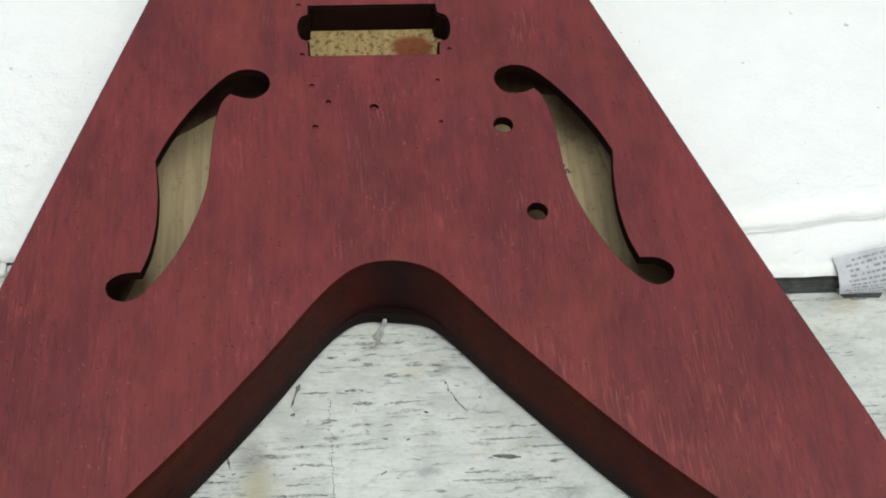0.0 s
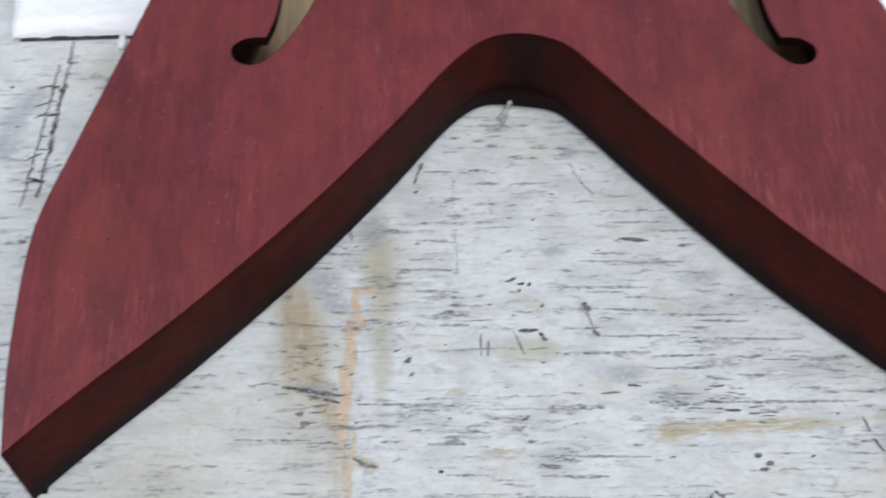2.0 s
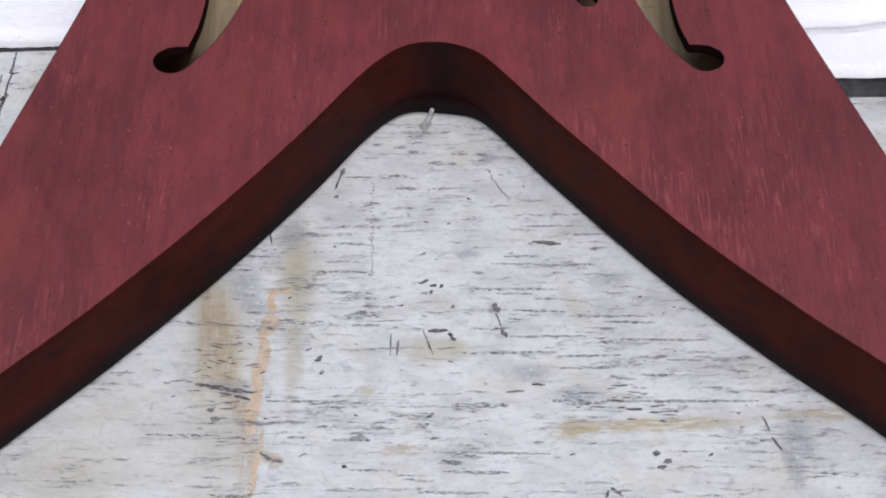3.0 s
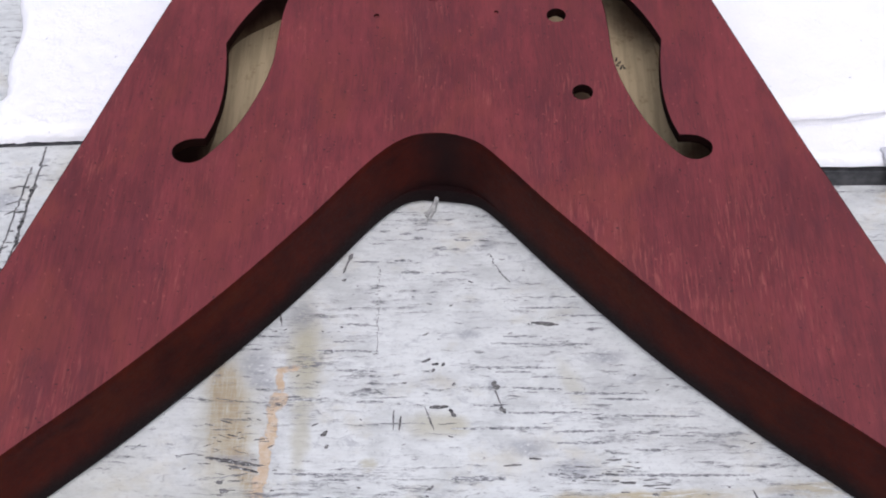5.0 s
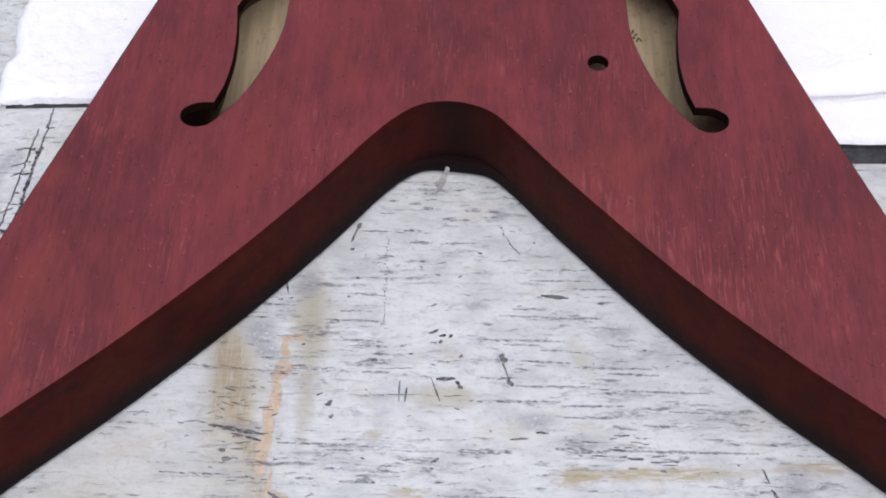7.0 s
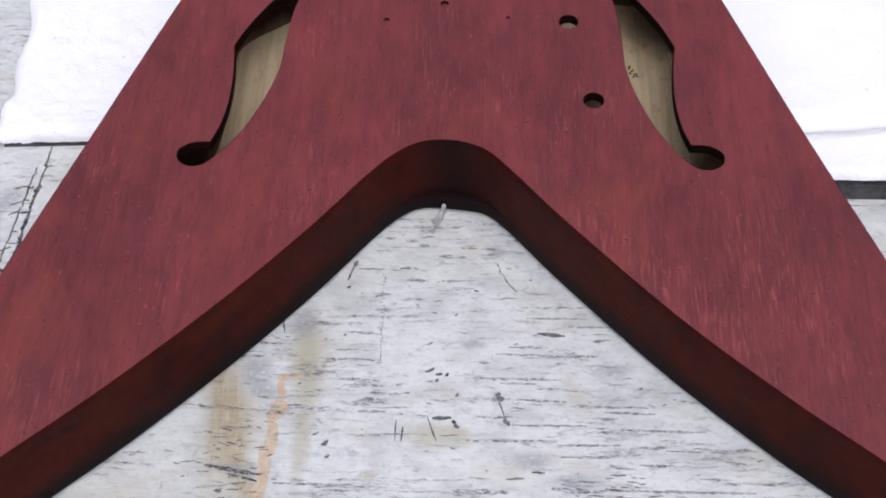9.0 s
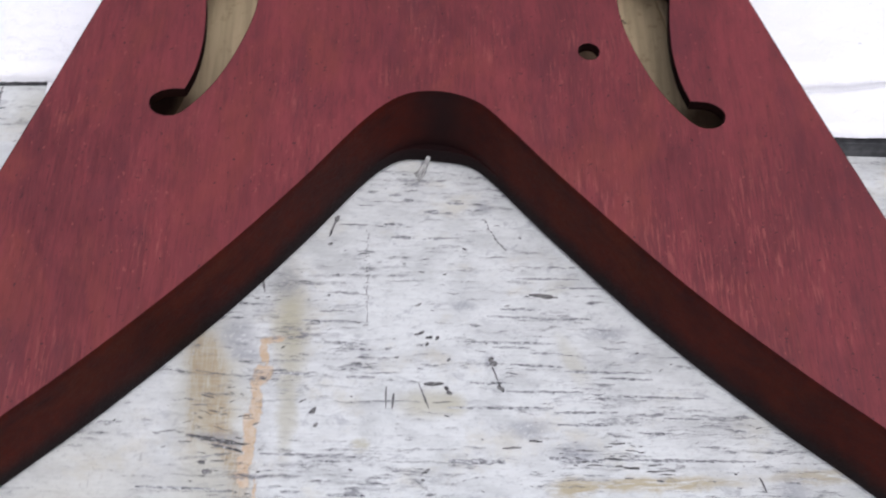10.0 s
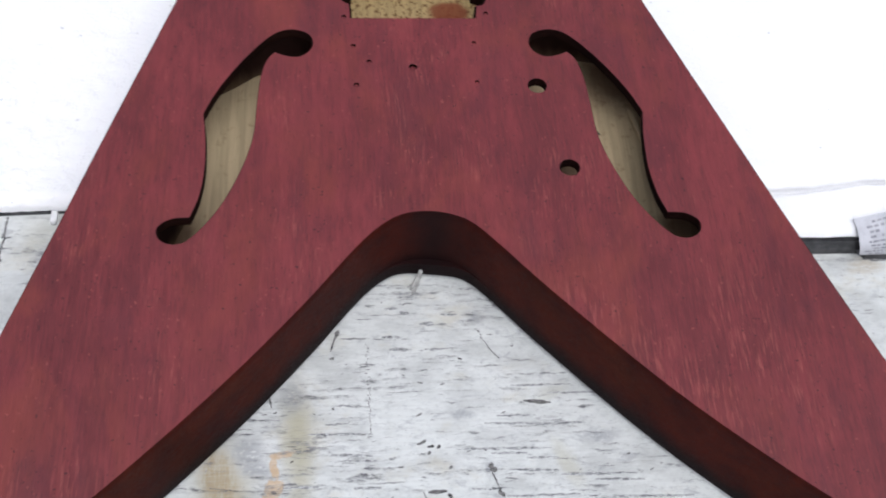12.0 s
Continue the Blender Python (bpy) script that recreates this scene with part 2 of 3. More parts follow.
def worn_paint():
    """White paint worn through along the grain (x), with rusty drips, smears and grey wear."""
    m = Mat("worn_white_paint", 0.55, 0.4)
    unit = m.scaled(1 / U, 1 / U, 1 / U)
    wob = m.vec("SUBTRACT", m.noise(m.scaled(0.11, 0.11, 0.11, unit), 1, 4, 0.6, 0, True), (0.5, 0.5, 0.5))
    fine = m.vec("SUBTRACT", m.noise(m.scaled(0.5, 0.5, 0.5, unit), 1, 3, 0.6, 0, True), (0.5, 0.5, 0.5))

    def spot(cx, cy, rx, ry, turn=0.0, edge=0.5, warp=6.0):
        """A soft ragged oval at (cx, cy), half axes rx and ry, turned."""
        p = m.vec("ADD", unit, m.vec("ADD", m.vec("MULTIPLY", wob, (warp, warp, 0)), m.vec("MULTIPLY", fine, (warp / 3, warp / 3, 0))))
        node = m.n.new("ShaderNodeMapping")
        node.vector_type = "TEXTURE"
        m.l.new(p, node.inputs["Vector"])
        node.inputs["Location"].default_value = (cx, cy, 0)
        node.inputs["Rotation"].default_value = (0, 0, radians(turn))
        node.inputs["Scale"].default_value = (rx, ry, 1e6)
        return m.ramp(m.vec("LENGTH", node.outputs[0]), 1.0 + edge * 0.5, 1.0 - edge)

    cloud = m.noise(m.scaled(30, 70, 1), 1, 5, 0.65)
    col = m.mix(m.ramp(cloud, 0.32, 0.60), (0.55, 0.566, 0.552), (0.660, 0.680, 0.662))
    fine_wear = m.noise(m.scaled(240, 420, 1), 1, 5, 0.75)
    col = m.mix(m.ramp(fine_wear, 0.50, 0.70, 0.0, 0.55), col, (0.40, 0.42, 0.425))
    smear = m.ramp(m.noise(m.scaled(75, 170, 1), 1, 6, 0.75, 0.8), 0.55, 0.66)
    col = m.mix(m.math("MULTIPLY", smear, 0.55), col, (0.34, 0.35, 0.37))
    grime = m.ramp(m.noise(m.scaled(34, 46, 1, m.vec("ADD", m.co, (6.3, 8.1, 0))), 1, 6, 0.7, 0.4), 0.46, 0.68)
    col = m.mix(m.math("MULTIPLY", grime, 0.45), col, (0.42, 0.435, 0.42))
    yellow = m.ramp(m.noise(m.scaled(22, 30, 1, m.vec("ADD", m.co, (3.3, 1.7, 0))), 1, 5, 0.7), 0.52, 0.70)
    col = m.mix(m.math("MULTIPLY", yellow, 0.5), col, (0.55, 0.52, 0.42))
    # drips and smears
    ochre, peach, moss, greyish = (0.37, 0.29, 0.175), (0.53, 0.39, 0.25), (0.42, 0.395, 0.28), (0.28, 0.29, 0.315)
    down = m.ramp(m.noise(m.scaled(0.34, 0.07, 1, unit), 1, 6, 0.7), 0.27, 0.48)
    along = m.ramp(m.noise(m.scaled(0.09, 0.50, 1, unit), 1, 6, 0.75), 0.36, 0.54)
    scaly = m.ramp(m.noise(m.scaled(0.45, 0.6, 1, unit), 1, 5, 0.75), 0.36, 0.48)
    strand = m.ramp(m.noise(m.scaled(1.0, 0.10, 1, unit), 1, 5, 0.7), 0.36, 0.58, 0.45, 1.0)
    straw = (0.43, 0.37, 0.235)
    rubbed = m.ramp(m.noise(m.scaled(0.10, 1.1, 1, unit), 1, 5, 0.7), 0.38, 0.58, 0.55, 1.0)
    for cx, cy, rx, ry, turn, amount, tint in (
        (-83, -108, 13, 34, 6, 0.65, moss), (-120, -145, 40, 22, -35, 0.22, moss), (-80, -150, 16, 26, 4, 0.35, moss),
        (-55, -78, 7.0, 26, 4, 0.85, moss), (-54.5, -114, 4.0, 22, 0, 0.55, moss), (-2, -111, 13, 6, 0, 0.65, moss), (7, -111, 5, 4, 0, 0.5, moss), (-136, -160, 26, 14, 0, 0.4, moss),
        (48, -60, 9, 4, 30, 0.25, moss), (52, -92, 4, 12, 24, 0.4, moss), (-165, 22, 14, 10, 0, 0.3, moss),
    ):
        col = m.mix(m.math("MULTIPLY", spot(cx, cy, rx, ry, turn, 0.8, 6.0), amount), col, tint)
    for cx, cy, rx, ry, turn, amount, tint in (
        (-86, -94, 7.5, 13, 8, 0.85, ochre), (-88.5, -108, 3.0, 24, 2, 0.7, ochre), (-81, -112, 6.5, 20, 6, 0.95, ochre), (-74, -131, 5.0, 12, 24, 0.95, ochre), (-69, -152, 5, 18, 4, 0.65, ochre),
        (49, -143, 9, 4.4, 4, 0.9, straw), (78, -141.4, 36, 3.2, 2, 0.9, straw), (140, -137.5, 22, 2.8, 2, 0.7, straw),
        (-27, -128, 3.5, 3, 0, 0.7, moss), (-12, -151, 9, 2.0, 4, 0.7, ochre), (-60, -154, 5, 2.6, -25, 0.8, ochre), (196, 0, 9, 5, 0, 0.5, ochre),
    ):
        col = m.mix(m.math("MULTIPLY", m.math("MULTIPLY", spot(cx, cy, rx, ry, turn, 0.6, 5.0), amount), m.math("MULTIPLY", m.math("MULTIPLY", down, strand), rubbed) if rx < ry else along), col, tint)
    for cx, cy, rx, ry, turn in (
        (-75, -84, 7, 8, 20), (-71, -92, 6, 4, 0), (-57, -60, 6, 8, 0), (34, -120.5, 9, 4, 10), (130, -147, 6, 12, 20), (-205, -20, 9, 7, 30), (-212, -60, 10, 14, 0), (-196, 1, 8, 6, 30), (-202, -8, 6, 5, 0),
        (-78, -126, 10, 2.6, -6), (52, -129, 9, 4, 0), (126, -158, 4, 10, 10), (20, -24, 3, 3, 0), (11, -69.5, 5, 2, 0), (21, -93, 3, 4, 20), (66, -80, 9, 3.5, 0)):
        col = m.mix(m.math("MULTIPLY", m.math("MULTIPLY", spot(cx, cy, rx, ry, turn, 0.8, 6.0), 0.62), scaly), col, greyish)
    # the flaked drip with its peach core and worn grey rim
    drip = None
    for cx, cy, rx, ry, turn in ((-61.5, -85.4, 5.0, 1.7, 4), (-64.6, -90, 2.0, 6, 10), (-64.0, -100, 3.8, 4.6, -20), (-66.0, -111, 2.3, 11, 4), (-67.4, -126, 2.3, 12, 6), (-68.6, -138, 2.4, 8, 4), (-65.8, -158, 1.1, 18, -6)):
        one = spot(cx, cy, rx * 1.05, ry, turn, 0.9, 5.0)
        drip = one if drip is None else m.math("MAXIMUM", drip, one)
    drip = m.math("ADD", drip, m.ramp(m.noise(m.scaled(0.42, 0.30, 1, unit), 1, 5, 0.72), 0.25, 0.75, -0.22, 0.26))
    rim = m.math("MULTIPLY", m.ramp(drip, 0.12, 0.34), m.ramp(m.noise(m.scaled(0.3, 0.3, 1, unit), 1, 4, 0.7), 0.42, 0.60))
    col = m.mix(m.math("MULTIPLY", rim, 0.55), col, (0.36, 0.32, 0.28))
    col = m.mix(m.math("MULTIPLY", m.ramp(drip, 0.30, 0.46), 0.95), col, m.mix(m.ramp(m.noise(m.scaled(0.35, 0.35, 1, unit), 1, 5, 0.7), 0.35, 0.65), peach, (0.60, 0.50, 0.38)))
    # cracks along the grain
    bent = m.vec("ADD", m.co, m.vec("MULTIPLY", m.vec("SUBTRACT", m.noise(m.scaled(110, 160, 1), 1, 3, 0.6, 0, True), (0.5, 0.5, 0.5)), (0.0, 0.0034, 0)))
    bent = m.vec("ADD", bent, m.vec("MULTIPLY", m.vec("SUBTRACT", m.noise(m.scaled(520, 520, 1), 1, 4, 0.75, 0, True), (0.5, 0.5, 0.5)), (0.004, 0.0013, 0)))
    where = m.ramp(m.noise(m.scaled(14, 40, 1, m.vec("ADD", m.co, (7.1, 2.2, 0))), 1, 4, 0.65), 0.40, 0.66)
    broken = m.ramp(m.noise(m.scaled(330, 500, 1), 1, 3, 0.6), 0.30, 0.52)
    lines = m.noise(m.scaled(44, 430, 1, bent), 1, 6, 0.70)
    crack = m.math("MULTIPLY", m.ramp(m.math("ADD", lines, m.math("MULTIPLY", where, 0.10)), 0.606, 0.650), m.math("MULTIPLY", broken, m.ramp(m.noise(m.scaled(95, 190, 1, m.vec("ADD", m.co, (9.3, 4.4, 0))), 1, 4, 0.7), 0.38, 0.62, 0.15, 1.0)))
    seam = m.math("MULTIPLY", m.ramp(m.noise(m.scaled(13, 430, 1, m.vec("ADD", bent, (2.6, 1.9, 0))), 1, 3, 0.6), 0.635, 0.68), m.ramp(m.noise(m.scaled(170, 300, 1), 1, 4, 0.7), 0.40, 0.56))
    upright = m.math("MULTIPLY", m.ramp(m.noise(m.scaled(420, 17, 1, m.vec("ADD", m.co, (5.2, 0.9, 0))), 1, 3, 0.6), 0.69, 0.73), m.ramp(m.noise(m.scaled(300, 260, 1), 1, 3, 0.65), 0.42, 0.58))
    hair = m.ramp(m.noise(m.scaled(60, 1500, 1, m.vec("ADD", bent, (1.3, 0.4, 0))), 1, 3, 0.6), 0.585, 0.70)
    chip = m.ramp(m.noise(m.scaled(300, 520, 1), 1, 4, 0.7, 0.8), 0.658, 0.69)
    mask = m.math("MAXIMUM", m.math("MAXIMUM", crack, m.math("MAXIMUM", m.math("MULTIPLY", seam, 0.8), m.math("MULTIPLY", upright, 0.35))), m.math("MAXIMUM", m.math("MULTIPLY", m.math("MULTIPLY", hair, m.math("MULTIPLY", broken, where)), 0.45), m.math("MULTIPLY", chip, 0.7)))
    bare = m.mix(m.ramp(m.noise(m.scaled(90, 400, 1), 1, 4), 0.35, 0.65), (0.10, 0.10, 0.108), (0.32, 0.325, 0.335))
    col = m.mix(mask, col, bare)
    m.bump(m.math("SUBTRACT", m.math("MULTIPLY", m.noise(m.scaled(60, 500, 1), 1, 4), 0.5), mask), 0.5, 0.0008)
    return m.done(col, m.ramp(mask, 0, 1, 0.5, 0.85))


PAINT = worn_paint()


def simple(name, a, b, scale=200, rough=0.6, spec=0.4, bump=0.2):
    m = Mat(name, rough, spec)
    f = m.noise(m.co, scale, 4, 0.6)
    m.bump(f, bump, 0.0005)
    return m.done(m.mix(m.ramp(f, 0.35, 0.65), a, b))


def worn_through(name, dark, light, left, share):
    """Bare grey wood along the grain (x) with crumbs of white paint left on it."""
    m = Mat(name, 0.85, 0.2)
    grain = m.noise(m.scaled(140, 700, 1), 1, 4, 0.7)
    col = m.mix(m.ramp(grain, 0.36, 0.62), dark, light)
    crumb = m.ramp(m.noise(m.scaled(420, 900, 1, m.vec("ADD", m.co, (1.7, 4.2, 0))), 1, 4, 0.7), share, share + 0.10)
    m.bump(grain, 0.3, 0.0005)
    return m.done(m.mix(crumb, col, left))


BARE = worn_through("grey_bare_wood", (0.04, 0.04, 0.042), (0.20, 0.195, 0.19), (0.48, 0.485, 0.48), 0.55)
WORN = worn_through("thin_worn_grey_paint", (0.13, 0.132, 0.14), (0.36, 0.365, 0.37), (0.54, 0.555, 0.55), 0.48)
DARK = simple("dark_slate_board", (0.03, 0.031, 0.034), (0.07, 0.07, 0.073), 150, 0.6)
PAPER = simple("thin_white_paper", (0.46, 0.465, 0.50), (0.57, 0.575, 0.61), 90, 0.7, 0.3, 0.3)
INK = simple("grey_print", (0.19, 0.19, 0.22), (0.34, 0.34, 0.37), 300, 0.7)
CORD = simple("grey_cord", (0.16, 0.16, 0.15), (0.26, 0.26, 0.25), 900, 0.8)
WIRE = simple("black_wire", (0.012, 0.012, 0.013), (0.02, 0.02, 0.02), 300, 0.45)
WHITE = simple("white_scrap", (0.72, 0.72, 0.72), (0.8, 0.8, 0.8), 300, 0.7)
PALE = simple("pale_dry_splinter", (0.26, 0.26, 0.25), (0.42, 0.42, 0.40), 500, 0.8)
LEG = simple("weathered_leg", (0.16, 0.15, 0.14), (0.3, 0.29, 0.28), 40, 0.8)
GROUND = simple("trodden_ground", (0.30, 0.30, 0.30), (0.42, 0.42, 0.43), 2.5, 0.9, 0.2, 0.4)


# ---- mesh helpers ----
def part(name, bm, material, parent=None, label="", smooth=35, kind="", wall=None):
    """Links a bmesh as one mesh object under a thing or a part."""
    bmesh.ops.recalc_face_normals(bm, faces=bm.faces)
    data = bpy.data.meshes.new(name)
    bm.to_mesh(data)
    bm.free()
    data.materials.append(material)
    if wall:
        data.materials.append(wall)
        for face in data.polygons:
            face.material_index = int(abs(face.normal.z) < 0.97)
    if smooth:
        data.shade_smooth()
        data.set_sharp_from_angle(angle=radians(smooth))
        for face in data.polygons:
            if abs(face.normal.z) > 0.9995:
                face.use_smooth = False
    ob = new(name, data)
    ob.parent = parent
    return tagged(ob, label, kind=kind)


def curve_through(points, closed=True, step=6):
    """Catmull-Rom through control points; a point given three values is a corner."""
    out, n = [], len(points)
    for i in range(n if closed else n - 1):
        p1, p2 = points[i], points[(i + 1) % n]
        p0 = points[i - 1] if (closed or i) else p1
        p3 = points[(i + 2) % n] if (closed or i + 2 < n) else p2
        a, b, c, d = (Vector(p[:2]) for p in (p0, p1, p2, p3))
        t1 = (c - b) * 0.5 if len(p1) > 2 else (c - a) * 0.5
        t2 = (c - b) * 0.5 if len(p2) > 2 else (d - b) * 0.5
        for k in range(step):
            s = k / step
            out.append(b * (2 * s**3 - 3 * s**2 + 1) + t1 * (s**3 - 2 * s**2 + s) + c * (-2 * s**3 + 3 * s**2) + t2 * (s**3 - s**2))
    if not closed:
        out.append(Vector(points[-1][:2]))
    return out


def ring(cx, cy, r, n=28):
    return [Vector((cx + r * math.cos(2 * math.pi * i / n), cy + r * math.sin(2 * math.pi * i / n))) for i in range(n)]


def area(loop):
    return sum(a.x * b.y - b.x * a.y for a, b in zip(loop, loop[1:] + loop[:1])) / 2


def grown(loop, d):
    """The loop moved outwards by d."""
    s, n, out = (1 if area(loop) > 0 else -1), len(loop), []
    for i, p in enumerate(loop):
        e1, e2 = (p - loop[i - 1]).normalized(), (loop[(i + 1) % n] - p).normalized()
        nrm = Vector((e1.y + e2.y, -e1.x - e2.x)) * s
        out.append(p + nrm.normalized() * d * min(2.0 / nrm.length, 1.3) if nrm.length > 1e-6 else p)
    return out


def slab(outer, holes, z0, z1, edge=0.0, hole_edge=0.0, bottom_edge=0.0):
    """A plate with an outline and holes, in drawing units, its rims eased by edge."""
    from mathutils.geometry import tessellate_polygon
    bm = bmesh.new()
    loops = [outer, *holes]
    eased = [grown(outer, -edge) if edge else outer, *[grown(h, hole_edge) if hole_edge else h for h in holes]]

    def rim(which, z):
        return [[bm.verts.new((p.x * U, p.y * U, z * U)) for p in lp] for lp in which]

    def face(vs):
        try:
            bm.faces.new(vs)
        except ValueError:
            pass

    def cap(rims, which):
        flat = [v for r in rims for v in r]
        for tri in tessellate_polygon([[Vector((p.x, p.y, 0)) for p in lp] for lp in which]):
            face([flat[i] for i in tri])

    stack = []
    if edge or hole_edge:
        stack += [(eased, z1), ([grown(outer, -edge * 0.3) if edge else outer, *[grown(h, hole_edge * 0.3) if hole_edge else h for h in holes]], z1 - 0.3 * max(edge, hole_edge)), (loops, z1 - max(edge, hole_edge))]
    else:
        stack += [(loops, z1)]
    if bottom_edge:
        for k in range(7):
            a = k / 6 * math.pi / 2
            stack.append(([grown(outer, -bottom_edge * (1 - math.cos(a))) if k else outer, *holes], z0 + bottom_edge * (1 - math.sin(a))))
    else:
        stack += [(loops, z0)]
    rims = [rim(w, z) for w, z in stack]
    cap(rims[0], stack[0][0])
    cap(rims[-1], stack[-1][0])
    for up, dn in zip(rims, rims[1:]):
        for a, b in zip(up, dn):
            for i in range(len(a)):
                j = (i + 1) % len(a)
                face([a[i], a[j], b[j], b[i]])
    return bm


def box(x0, x1, y0, y1, z0, z1, bevel=0.0):
    bm = bmesh.new()
    bmesh.ops.create_cube(bm, size=1)
    for v in bm.verts:
        v.co = Vector(((x0 + x1) / 2 + v.co.x * (x1 - x0), (y0 + y1) / 2 + v.co.y * (y1 - y0), (z0 + z1) / 2 + v.co.z * (z1 - z0)))
    if bevel:
        bmesh.ops.bevel(bm, geom=bm.edges[:], offset=bevel, segments=2, affect="EDGES")
    return bm


def tube(points, r, sides=8):
    """A round cord through points in drawing units."""
    bm = bmesh.new()
    pts, rings = [Vector(p) * U for p in points], []
    for i, p in enumerate(pts):
        d = (pts[min(i + 1, len(pts) - 1)] - pts[max(i - 1, 0)]).normalized()
        side = d.cross(Vector((0, 0, 1))).normalized()
        up = side.cross(d)
        rings.append([bm.verts.new(p + (side * math.cos(a) + up * math.sin(a)) * r * U) for a in (2 * math.pi * k / sides for k in range(sides))])
    for a, b in zip(rings, rings[1:]):
        for k in range(sides):
            bm.faces.new((a[k], a[(k + 1) % sides], b[(k + 1) % sides], b[k]))
    bm.faces.new(rings[0])
    bm.faces.new(rings[-1])
    return bm


def thing(name, label, category, at=(0, 0, 0), group="", kind=""):
    ob = new(name)
    ob.location = at
    return tagged(ob, label, category, group, kind)


# ---- the ground and the table ----
bm = bmesh.new()
bmesh.ops.create_grid(bm, x_segments=40, y_segments=40, size=400)
for v in bm.verts:
    v.co.z = -0.76
tagged(part("ground", bm, GROUND, smooth=0), "plain pale grey trodden ground", "ground", kind="structure")

table = thing("table", "old table with worn white paint, cracked along the grain", "table")
top = part("table_top", box(-0.55, 0.55, -0.5, 0.75, -0.028, 0.0, 0.003), PAINT, table, "worn, cracked and stained white paint")
for x in (-0.47, 0.47):
    for y in (-0.42, 0.67):
        part("leg", box(x - 0.03, x + 0.03, y - 0.03, y + 0.03, -0.76, -0.028, 0.003), LEG, table)

# ---- the guitar body ----
guitar = thing("guitar_body", "unfinished V-shaped guitar body, red-dyed mahogany, with f-holes", "guitar body")
NECK = 300.0


def outer_x(y, side):
    """Half width of the V at y, on its straight flank."""
    return (-148.0 + (y + 2.0) * 0.3155) if side < 0 else (144.7 - y * 0.3425)


crotch = curve_through([
    (-172.0, -166.5, 1), (-153.5, -148.4), (-119.2, -117.1), (-82.0, -79.2), (-52.0, -44.7), (-31.8, -18.8), (-20.8, -7.2), (-11.8, -1.7), (-2.0, -0.3),
    (7.2, -1.8), (16.0, -6.2), (26.0, -16.8), (46.8, -41.4), (86.5, -84.2), (123.4, -118.0), (151.0, -140.6), (171.0, -158.5, 1)], closed=False, step=8)
right_flank = curve_through([(171.0, -158.5, 1), (177.0, -138.0), (178.6, -112.0), (177.4, -95.0), (173.4, -79.5), (161.0, -45.0), (144.7, 0.0), (outer_x(60, 1), 60.0), (outer_x(NECK, 1), NECK, 1)], closed=False, step=6)
left_flank = curve_through([(outer_x(NECK, -1), NECK, 1), (outer_x(60, -1), 60.0), (-147.6, -2.0), (-162.0, -48.0), (-170.5, -75.5), (-173.4, -92.0), (-174.4, -112.0), (-174.2, -140.0), (-172.0, -166.5, 1)], closed=False, step=6)
outline = crotch[:-1] + right_flank[:-1] + left_flank[:-1]

HALF_F = [
    (48.4, 93.1), (50.6, 98.4), (56.8, 100.9), (64.0, 99.2), (71.8, 91.6), (81.4, 78.2), (89.2, 64.4), (94.2, 52.2, 1), (92.6, 38.0), (92.3, 22.0), (94.0, 8.0), (97.1, -2.2, 1),
    (104.5, -2.8), (109.5, -6.8), (108.6, -12.2), (103.0, -14.8), (96.4, -11.8), (86.0, 2.6), (78.2, 20.8), (73.4, 38.8), (72.2, 56.0), (71.0, 72.0), (68.6, 82.6), (65.0, 87.7, 1), (60.6, 85.7), (54.8, 84.9), (50.2, 88.0)]
f_right = curve_through(HALF_F, step=5)
f_left = curve_through([(-p[0], *p[1:]) for p in HALF_F], step=5)
knobs = [ring(49.7, 67.3, 4.0), ring(59.1, 21.7, 4.1)]
SCREWS = ((-30.5, 91.1, 1.0), (-23.6, 81.7, 1.0), (-4.4, 78.4, 1.8), (-29.4, 68.2, 1.1), (23.5, 92.9, 0.8), (23.4, 69.5, 0.8), (-34.3, 109.1, 0.9), (30.1, 111.1, 0.9), (-35.6, 139.0, 0.9))
screws = [ring(x, y, r * 0.9, 10) for x, y, r in SCREWS]
pickup = curve_through([
    (-31.4, 108.4, 1), (25.4, 108.2, 1), (26.0, 116.0, 1), (29.6, 117.4), (31.4, 124.0), (30.2, 131.0), (26.2, 133.4, 1), (25.6, 138.8, 1), (-31.4, 138.6, 1), (-31.6, 133.0, 1),
    (-34.8, 131.2), (-36.2, 125.0), (-34.8, 119.2), (-31.8, 117.4, 1)], step=4)
neck_pickup = [Vector(p) for p in ((-31, 205), (26, 205), (26, 236), (-31, 236))]

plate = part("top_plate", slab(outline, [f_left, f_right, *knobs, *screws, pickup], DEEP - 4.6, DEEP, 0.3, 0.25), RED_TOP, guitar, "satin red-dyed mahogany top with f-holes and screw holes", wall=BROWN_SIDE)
# walls of the f-holes and small holes get the shade-darkened colour too
plate.data.materials.append(SHADED_HOLE_SIDE)
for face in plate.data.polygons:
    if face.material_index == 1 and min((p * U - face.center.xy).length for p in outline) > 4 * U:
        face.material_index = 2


def chamber(side):
    lobe = [(121, -8), (120, 14), (114, 28), (105, 48)] if side > 0 else [(115.5, -8), (108, 10), (103.5, 24), (102, 45)]
    far = [(106, 72), (108, 88), (102, 101), (90, 110), (74, 114), (58, 115)] if side > 0 else [(102.5, 72), (101, 83), (94, 91), (84, 98), (74, 105), (60, 109)]
    xs = [(38, 108), (38, 26), (52, -2), (78, -18), (100, -25), (113, -21), *lobe, *far]
    return curve_through([(side * x, y) for x, y in xs], step=6)


